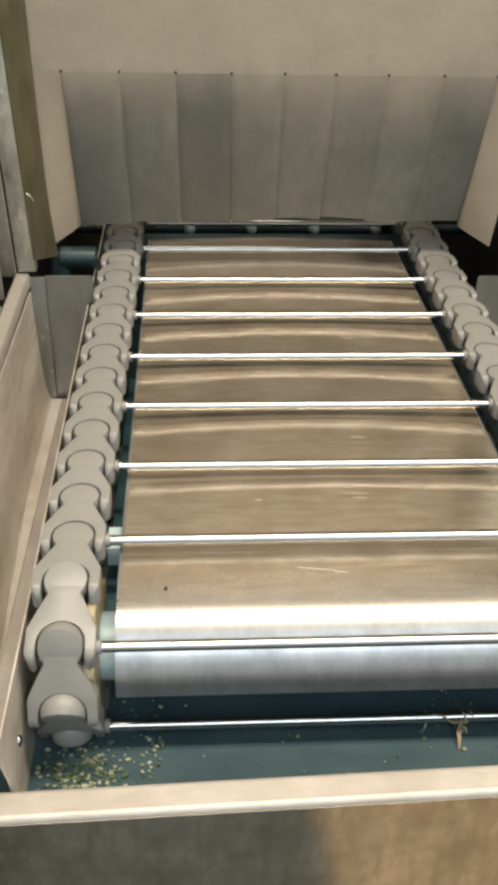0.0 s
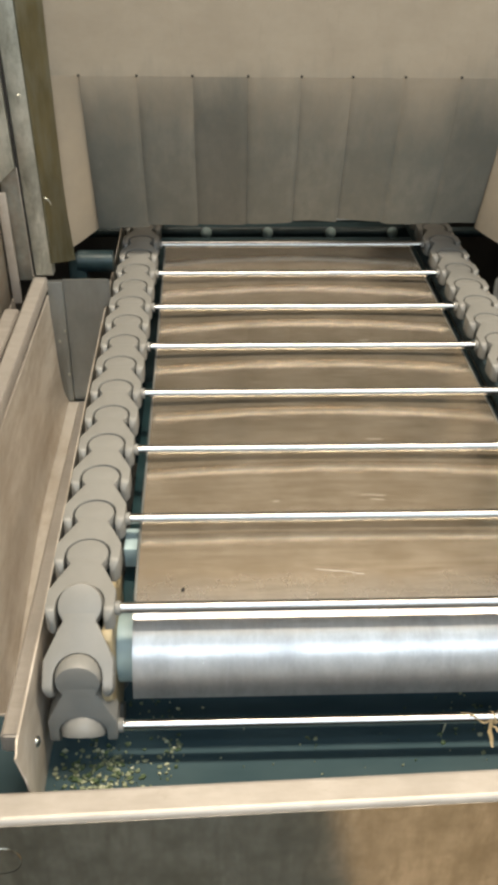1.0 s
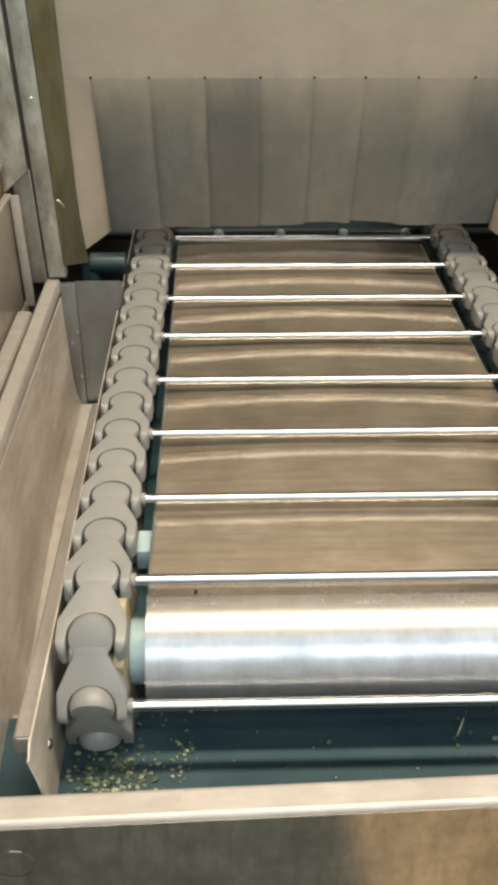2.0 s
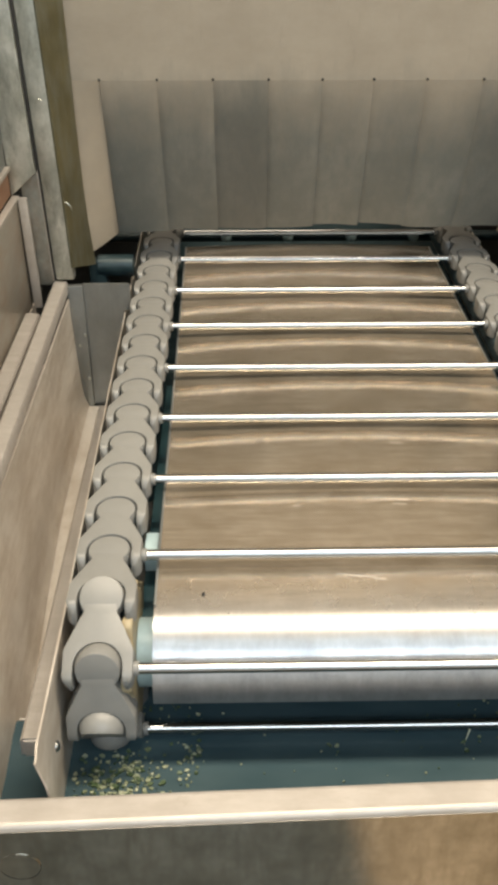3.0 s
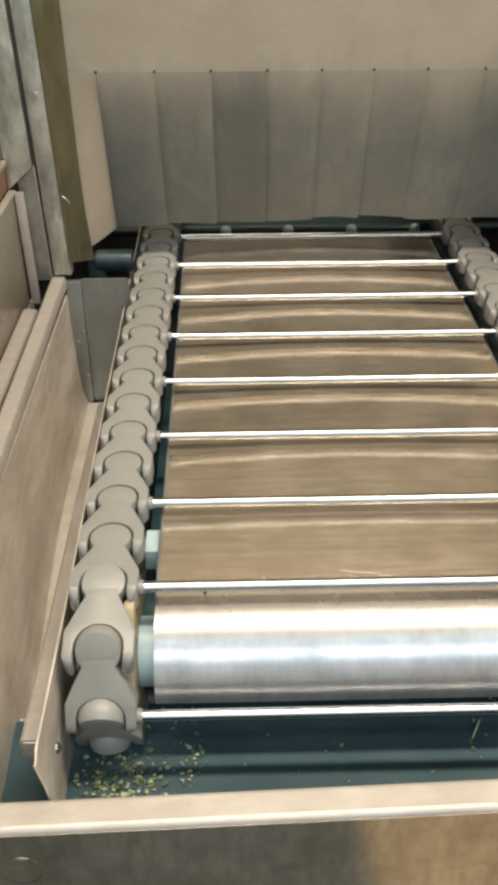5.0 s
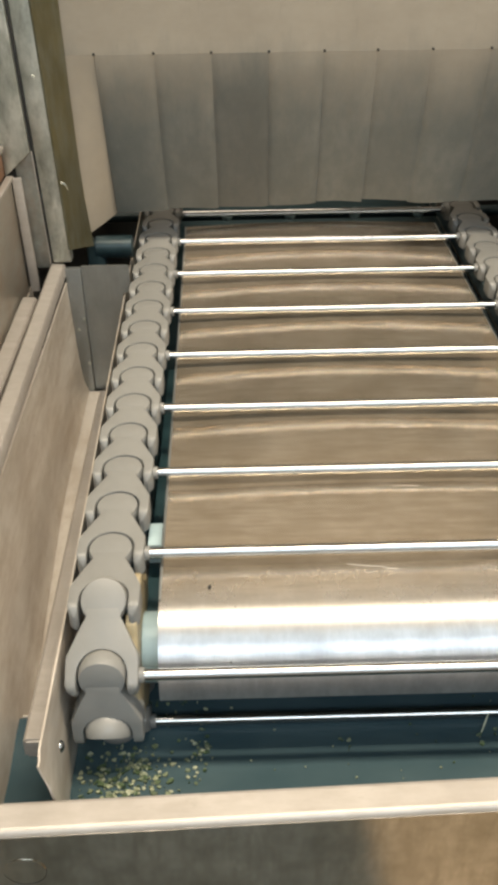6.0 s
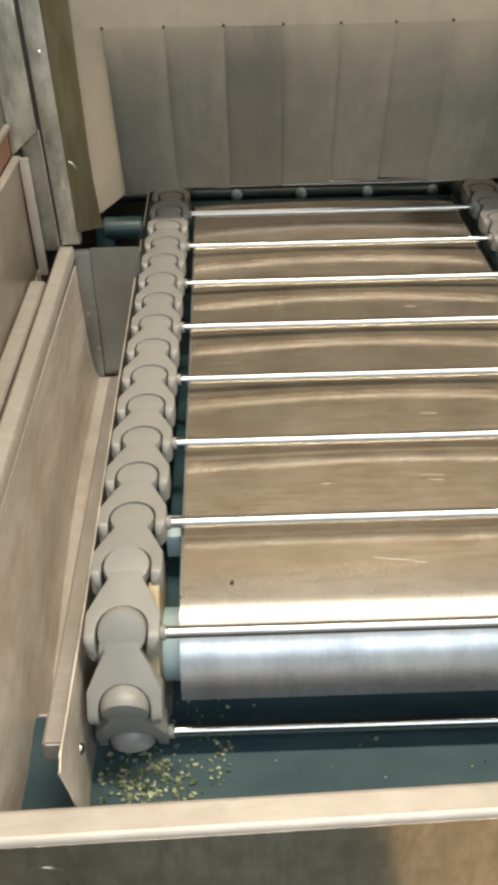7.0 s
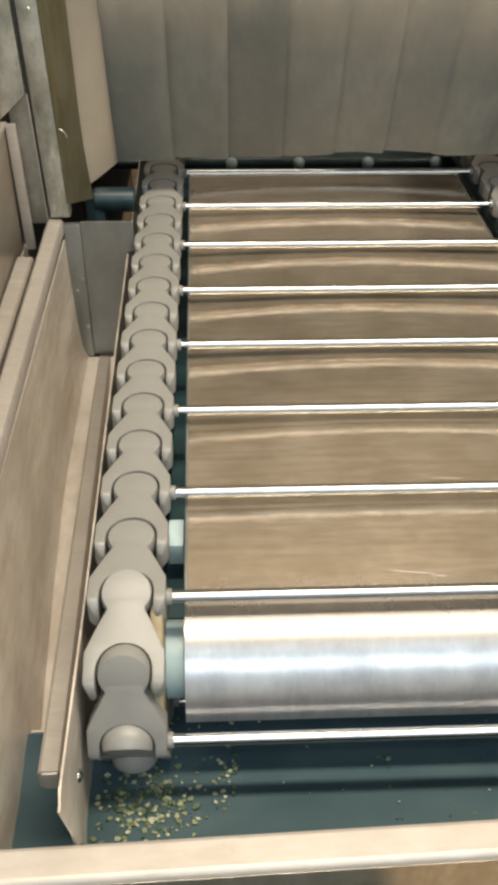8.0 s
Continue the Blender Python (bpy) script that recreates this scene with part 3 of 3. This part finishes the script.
def curtain():
    e = empty("strip_curtain", MID, 0.56, 0.6)
    m = Matrix.Translation((-MID, -0.56, -0.6))
    top = [[(-0.1172 + 0.6034 * i / 24, 0.5616, z) for i in range(25)] for z in (0.95, 0.75, 0.55, 0.40, 0.33, 0.30, 0.2410)]
    b = hanging(top, 0.003)
    b.transform(m)
    part("upper_sheet", b, SHADEDSTRIP, e, "uncut upper part of the grey sheet")
    rnd = random.Random(5)
    n = 16
    for k in range(8):
        x0, x1 = STRIP_X[k], STRIP_X[k + 1]
        lift = (0.0, 0.0028, 0.0045, 0.0058, 0.0075, 0.0095, 0.0065, 0.005)[k]
        turn = rnd.uniform(0.0007, 0.0015) * (1 if k < 2 else -1)
        grid = []
        for i in range(n + 1):
            u = i / n
            row = []
            for j in range(21):
                v = j / 20
                belly = 0.0030 * u * math.sin(v * math.pi) * (1 if k % 3 else -0.6) + 0.0030 * min(1.0, 3 * u) * abs(2 * v - 1) ** 7
                x = x0 - 0.0008 * u + (x1 - x0 + 0.0016 * u) * v + 0.0012 * u
                z = 0.2410 - u * (0.2410 - 0.0446 - lift - 0.0013 * math.sin(2.6 * v + 1.7 * k))
                row.append((x, 0.5616 + 0.0640 * u ** 1.35 + (v - 0.5) * turn * u * 2 + belly, z))
            grid.append(row)
        b = hanging(grid, 0.0030)
        b.transform(m)
        part("strip", b, SHADEDSTRIP, e)
    # outer strips, curled towards the opening
    for s in (0, 1):
        grid = []
        for i in range(n + 1):
            u = i / n
            row = []
            for j in range(9):
                v = j / 8
                tl, tr, bl, br = Vector((-0.1172, 0.5616, 0.241)), Vector((-0.0744, 0.5616, 0.241)), Vector((-0.106, 0.5822, 0.0331)), Vector((-0.0738, 0.6246, 0.0442))
                p = (tl.lerp(tr, v)).lerp(bl.lerp(br, v), u)
                p.y += -0.005 * math.sin(u * math.pi) * v - 0.003 * math.sin(v * math.pi) * u
                row.append((STRIP_X[0] + STRIP_X[8] - p.x if s else p.x, p.y, p.z))
            grid.append(row)
        b = hanging(grid, 0.0026)
        b.transform(m)
        part("outer_strip", b, LITSTRIP, e, "cream curled outer strip, painted as catching the light")
    for x in STRIP_X:
        b = bmesh.new()
        bmesh.ops.create_cone(b, cap_ends=True, segments=12, radius1=0.0015, radius2=0.0015, depth=0.0012,
                              matrix=Matrix.Translation((x, 0.5586, 0.2422)) @ Matrix.Rotation(math.pi / 2, 4, "X"))
        b.transform(m)
        part("slit_hole", b, BLACK, e, "small dark hole ending a slit", 0)
    tagged(e, "grey rubber strip curtain hung across the tunnel mouth", "curtain")


curtain()


def hood():
    h = empty("tunnel_hood", MID, 0.6, 0.5)
    m = Matrix.Translation((-MID, -0.6, -0.5))

    def add(name, bm, mat, label="", smooth=35):
        bm.transform(m)
        return part(name, bm, mat, h, label, smooth)

    for s in (0, 1):
        def X(v):
            return mirrored(v) if s else v
        # jamb flap behind the curtain's edge
        grid = [[(X(xa + (xb - xa) * v), 0.5045 + (yb - 0.5045) * v, z - 0.026 * v * (z < 0.06)) for v in (0, 0.2, 0.4, 0.6, 0.8, 1)] for z, xa, xb, yb in
                ((0.43, -0.1288, -0.1075, 0.558), (0.30, -0.1245, -0.1065, 0.558), (0.2, -0.1215, -0.106, 0.560), (0.12, -0.119, -0.1055, 0.566), (0.08, -0.118, -0.1055, 0.575), (0.046, -0.117, -0.1015, 0.580))]
        add("jamb_flap", sheet(grid, 0.002), OLIVESHADE, "stained olive jamb flap, its shade in the colour")

        def leaned(b):
            for v in b.verts:
                v.co.x += (0.031 if s else -0.031) * (v.co.z - 0.03)
            return b
        x0, x1 = sorted((X(-0.1365), X(-0.1150)))
        post = add("post", leaned(box(x0, x1, 0.5055, 0.520, 0.0305, 0.43, 0.002)), POST, "greenish grey steel corner post")
        x0, x1 = sorted((X(-0.1395), X(-0.1368)))
        add("gasket", leaned(box(x0, x1, 0.504, 0.515, 0.0305, 0.43, 0.0008)), BLACK, "dark joint strip")
        x0, x1 = sorted((X(-0.170), X(-0.1398)))
        b1 = box(x0, x1, 0.500, 0.5065, 0.158, 0.43, 0.0012)
        for v in b1.verts:  # its foot is cut on the slant
            if v.co.z < 0.2:
                v.co.z += 0.85 * (abs(v.co.x - MID) - (MID + 0.1398)) * -1
        add("front_plate", leaned(b1), POST, "greenish grey front plate")
        x0, x1 = sorted((X(-0.160), X(-0.1372)))
        add("stained_plate", leaned(box(x0, x1, 0.5075, 0.5115, 0.0235, 0.170, 0.001)), STAINED, "stained grey joining plate")
        x0, x1 = sorted((X(-0.1390), X(-0.1380)))
        add("bright_edge", leaned(box(x0, x1, 0.5020, 0.5035, 0.0305, 0.158, 0.0003)), LIP, "thin bright plate edge")
        for z in (0.232, 0.40):
            b = rod_x(-0.0010, 0.0010, 0.0024, 12)
            b.transform(Matrix.Translation((X(-0.1245 - 0.031 * (z - 0.03)), 0.5045, z)) @ Matrix.Rotation(math.pi / 2, 4, "Z"))
            b.transform(m)
            part("rivet", b, POST, post)
        # bracket closing the gap beside the chain
        b1 = bmesh.new()
        f = b1.faces.new([b1.verts.new((X(x), 0.507, z)) for x, z in ((-0.106, -0.14), (-0.0603, -0.14), (-0.0603, -0.010), (-0.0512, -0.009), (-0.0512, 0.0225), (-0.0530, 0.0245), (-0.106, 0.0245))])
        ends = bmesh.ops.extrude_face_region(b1, geom=[f])
        for v in ends["geom"]:
            if isinstance(v, bmesh.types.BMVert):
                v.co.y = 0.510
        add("bracket", b1, DARKSTEEL, "plain grey steel closing bracket")
        x0, x1 = sorted((X(-0.1245), X(-0.1062)))
        flange = add("bracket_flange", box(x0, x1, 0.5025, 0.5105, -0.14, 0.0235, 0.0015), DARKSTEEL, "grey flange with weld spots")
        for wx, wz in ((-0.1165, -0.054), (-0.1180, -0.128), (-0.1090, -0.100), (-0.1085, -0.040)):
            b = bmesh.new()
            bmesh.ops.create_icosphere(b, subdivisions=2, radius=0.0021, matrix=Matrix.Translation((X(wx), 0.5030, wz)) @ Matrix.Diagonal((1, 0.5, 1.3, 1)))
            b.transform(m)
            part("weld_spot", b, POST, flange, "small bright weld spot")
        x0, x1 = sorted((X(-0.22), X(-0.160)))
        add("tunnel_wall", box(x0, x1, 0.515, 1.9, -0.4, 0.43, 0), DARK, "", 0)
    hook = [(-0.1165 + 0.0075 * math.sin(1.5 * i / 8), 0.5030 - 0.001 * math.sin(i * 0.4), 0.1245 - 0.0095 * (1 - math.cos(1.5 * i / 8))) for i in range(9)]
    add("clip", blade(hook, 0.0008), POST, "small bent bright wire clip")
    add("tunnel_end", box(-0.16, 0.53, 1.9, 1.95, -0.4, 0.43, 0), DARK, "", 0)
    tagged(h, "open-topped stainless washing tunnel with corner posts and brackets", "machine hood")


hood()


def side_guard():
    e = empty("side_guard", -0.17, 0.2, 0.02)
    m = Matrix.Translation((0.17, -0.2, -0.02))

    def add(name, b, mat, label=""):
        b.transform(m)
        return part(name, b, mat, e, label)
    for y0 in (-0.12, 0.41):
        add("guard_leg", box(-0.212, -0.177, y0, y0 + 0.035, -0.95, 0.43, 0.002), STEEL)
    panel = add("guard_panel", box(-0.1690, -0.1670, -0.125, 0.4985, 0.0000, 0.1290, 0.0006), GUARD, "smooth grey stainless guard panel")
    b = box(-0.1725, -0.1645, -0.125, 0.4985, 0.1294, 0.1336, 0.001)
    b.transform(m)
    part("hem", b, LIP, panel, "pale folded hem")
    # added strip, coloured like the floor that would show through this gap
    add("gap_stand_in", box(-0.1755, -0.1735, -0.125, 0.4985, 0.134, 0.1605, 0.0004), GAPBROWN, "reddish brown strip standing in for floor beyond the gap")
    add("top_ledge", box(-0.1770, -0.1700, -0.125, 0.4985, 0.1610, 0.1660, 0.001), LIP, "pale narrow ledge")
    add("upper_panel", box(-0.1770, -0.1745, -0.125, 0.4985, 0.1664, 0.43, 0.0006), DARKSTEEL, "grey upper side panel")
    b = box(-0.1660, -0.1560, 0.4940, 0.4985, 0.0002, 0.1320, 0.0012)
    for v in b.verts:
        v.co.x += 0.05 * max(0.0, 0.05 - v.co.z)
    add("end_flange", b, LIP, "pale folded end flange")
    tagged(e, "stainless side guard with pale hems above the tank lip", "guard")


side_guard()


def tunnel_pipes():
    e = empty("spray_pipe", MID, 0.86, 0.02)
    m = Matrix.Translation((-MID, -0.86, -0.02))
    b = rod_x(-0.15, 0.52, 0.008, 20, 0.870, -0.052)
    b.transform(m)
    part("pipe", b, TEAL, e, "dark teal spray pipe")
    for x in (-0.035, 0.062, 0.157, 0.255, 0.352):
        b = bmesh.new()
        bmesh.ops.create_uvsphere(b, u_segments=14, v_segments=8, radius=0.0085, matrix=Matrix.Translation((x, 0.852, -0.046)))
        b.transform(m)
        part("nozzle", b, PALE, e, "pale rounded nozzle")
    tagged(e, "dark spray pipe with pale nozzles inside the tunnel", "pipe")
    p = empty("drain_pipe", -0.10, 0.60, -0.05)
    part("riser", box(-0.012, 0.012, -0.012, 0.012, -0.12, 0.07, 0.008), TEAL, p)
    part("arm", rod_x(0.0, 0.045, 0.014, 18, 0, 0.06), TEAL, p)
    tagged(p, "dark teal pipe bend behind the bracket", "pipe")


tunnel_pipes()


# ---- floating scraps ----
def scraps():
    rnd = random.Random(11)
    b = bmesh.new()

    def bit(x, y, size, z):
        a = rnd.uniform(0, 6.28)
        n = rnd.choice((4, 5, 6))
        pts = []
        for i in range(n):
            t = a + 6.283 * i / n
            r = size * rnd.uniform(0.5, 1.0)
            pts.append((x + r * math.cos(t), y + r * 0.8 * math.sin(t), z + rnd.uniform(-0.0006, 0.0010)))
        top = [b.verts.new(p) for p in pts]
        low = [b.verts.new((p[0], p[1], p[2] - 0.0012)) for p in pts]
        b.faces.new(top)
        b.faces.new(list(reversed(low)))
        for i in range(n):
            k = (i + 1) % n
            b.faces.new((top[i], low[i], low[k], top[k]))
    for _ in range(330):
        x, y = rnd.gauss(-0.016, 0.017), rnd.gauss(-0.072, 0.016)
        if -0.052 < x and -0.116 < y < -0.02:
            bit(x, y, rnd.choice((0.0007, 0.0010, 0.0014, 0.0019, 0.0025, 0.0031)), WATER_Z + 0.0012)
    for _ in range(40):
        bit(rnd.gauss(0.034, 0.006), rnd.gauss(-0.052, 0.012), rnd.uniform(0.0008, 0.0024), WATER_Z + 0.0012)
    for _ in range(60):
        bit(rnd.uniform(0.0, 0.36), rnd.uniform(-0.10, 0.02), rnd.uniform(0.0005, 0.0013), WATER_Z + 0.0012)
    for _ in range(40):
        bit(rnd.gauss(0.022, 0.016), rnd.gauss(-0.012, 0.012), rnd.uniform(0.0007, 0.0018), WATER_Z + 0.0012)
    for _ in range(14):
        bit(rnd.gauss(0.272, 0.012), rnd.gauss(-0.03, 0.02), rnd.uniform(0.0008, 0.0026), WATER_Z + 0.0012)
    for _ in range(5):
        bit(0.143 + rnd.gauss(0, 0.003), -0.043 + rnd.gauss(0, 0.001), 0.0018, WATER_Z + 0.0012)
    o = finish(b, "herb_scraps", LEAF, smooth=0)
    tagged(o, "green and yellow herb scraps floating on the water", "food scraps", kind="stuff")


scraps()


def bed_scratches():
    """Short bright rub marks, barely proud of the sheet."""
    rnd = random.Random(21)
    e = empty("rub_marks", 0.15, 0.1, bed_height(0.15, 0.1))
    for x, y, length, slope in ((0.148, 0.031, 0.030, -0.13), (0.176, 0.026, 0.010, -0.10), (0.196, 0.124, 0.022, -0.05), (0.204, 0.118, 0.012, -0.12), (0.120, 0.116, 0.006, 0.1), (0.215, 0.212, 0.014, -0.04), (0.235, 0.415, 0.012, 0.05)):
        pts = [(x + length * u / 6, y + slope * length * u / 6 + rnd.gauss(0, 0.00006), bed_height(x + length * u / 6, y + slope * length * u / 6) + 0.00005) for u in range(7)]
        b = blade(pts, rnd.uniform(0.00022, 0.00034))
        b.transform(Matrix.Translation((-0.15, -0.1, -bed_height(0.15, 0.1))))
        part("rub_mark", b, STEEL, e)
    tagged(e, "short bright rub marks on the steel bed", "scratches")


bed_scratches()


def dirt_speck():
    b = bmesh.new()
    bmesh.ops.create_icosphere(b, subdivisions=2, radius=0.0016, matrix=Matrix.Translation((0.0465, 0.0118, bed_height(0.0465, 0.0118) + 0.0003)) @ Matrix.Diagonal((0.8, 1.4, 0.45, 1)))
    tagged(finish(b, "dirt_speck", BLACK), "small dark dirt speck stuck on the bed", "dirt")


dirt_speck()


def twig():
    e = empty("herb_twig", 0.246, -0.040, WATER_Z)
    part("stalk", blade([(0.0010 * i, 0.0016 * i, 0.0012 + 0.0011 * i) for i in range(8)], 0.0007), LEAF, e)
    part("leaf", blade([(-0.0009 * i, -0.0005 * i, 0.0012) for i in range(5)], 0.0015), LEAF, e)
    tagged(e, "small pale green twig floating on the water", "twig")


twig()

STRAW_S = PHASE - 2 * PITCH


def straw_pose(t):
    """The straw is wound round its rod and turns with it about the sprocket."""
    d = STRAW_S + run_at(t)
    return pose(0.2735, *on_run(d), math.degrees(min(0.0, d) / R_CHAIN - STRAW_S / R_CHAIN) * -0.85, 0, 0)


def straw_wisp():
    e = empty("straw_wisp")
    rnd = random.Random(4)
    # long tail, short tail, two ends lying along the rod
    for dx, dy, dz, r in ((-0.004, -0.016, -0.013, 0.0017), (0.003, -0.006, -0.007, 0.0011), (-0.022, 0.003, 0.0045, 0.0010), (0.014, 0.006, 0.003, 0.0010)):
        pts = []
        for i in range(9):
            u = i / 8
            a = 1.9 + 1.2 * (1 - u)
            pts.append((dx * u + rnd.uniform(-0.0006, 0.0006), -0.0047 * math.sin(a * 0.5) + dy * u * u, 0.0047 * math.cos(a * 1.6 * (1 - u)) * (1 - u) + dz * u))
        part("blade", blade(pts, r), STRAW, e)
    ring = [(0.0008 * i, 0.0045 * math.cos(i * 0.8), 0.0045 * math.sin(i * 0.8)) for i in range(12)]
    part("blade", blade(ring, 0.0009), STRAW, e)
    tagged(e, "wet straw wisp wound round a cross rod", "straw")
    return e


STRAW_OB = straw_wisp()


# ---- what moves ----
def motions():
    for ob, s in LINKS:
        walk(ob, [(t, link_pose(s + run_at(t), 0.0)) for t in [i * 0.25 for i in range(33)]])
    for ob, s in RODS:
        walk(ob, [(t, pose(0, *on_run(s + run_at(t)))) for t in [i * 0.25 for i in range(33)]])
    walk(STRAW_OB, [(t, straw_pose(t)) for t in [i * 0.25 for i in range(33)]])
    for ob in SPROCKETS:
        x = ob.matrix_basis.translation.x
        walk(ob, [(t, pose(x, 0, AXLE_Z, -math.degrees(run_at(t) / R_CHAIN), 0, 0)) for t in [i * 0.5 for i in range(17)]])


motions()
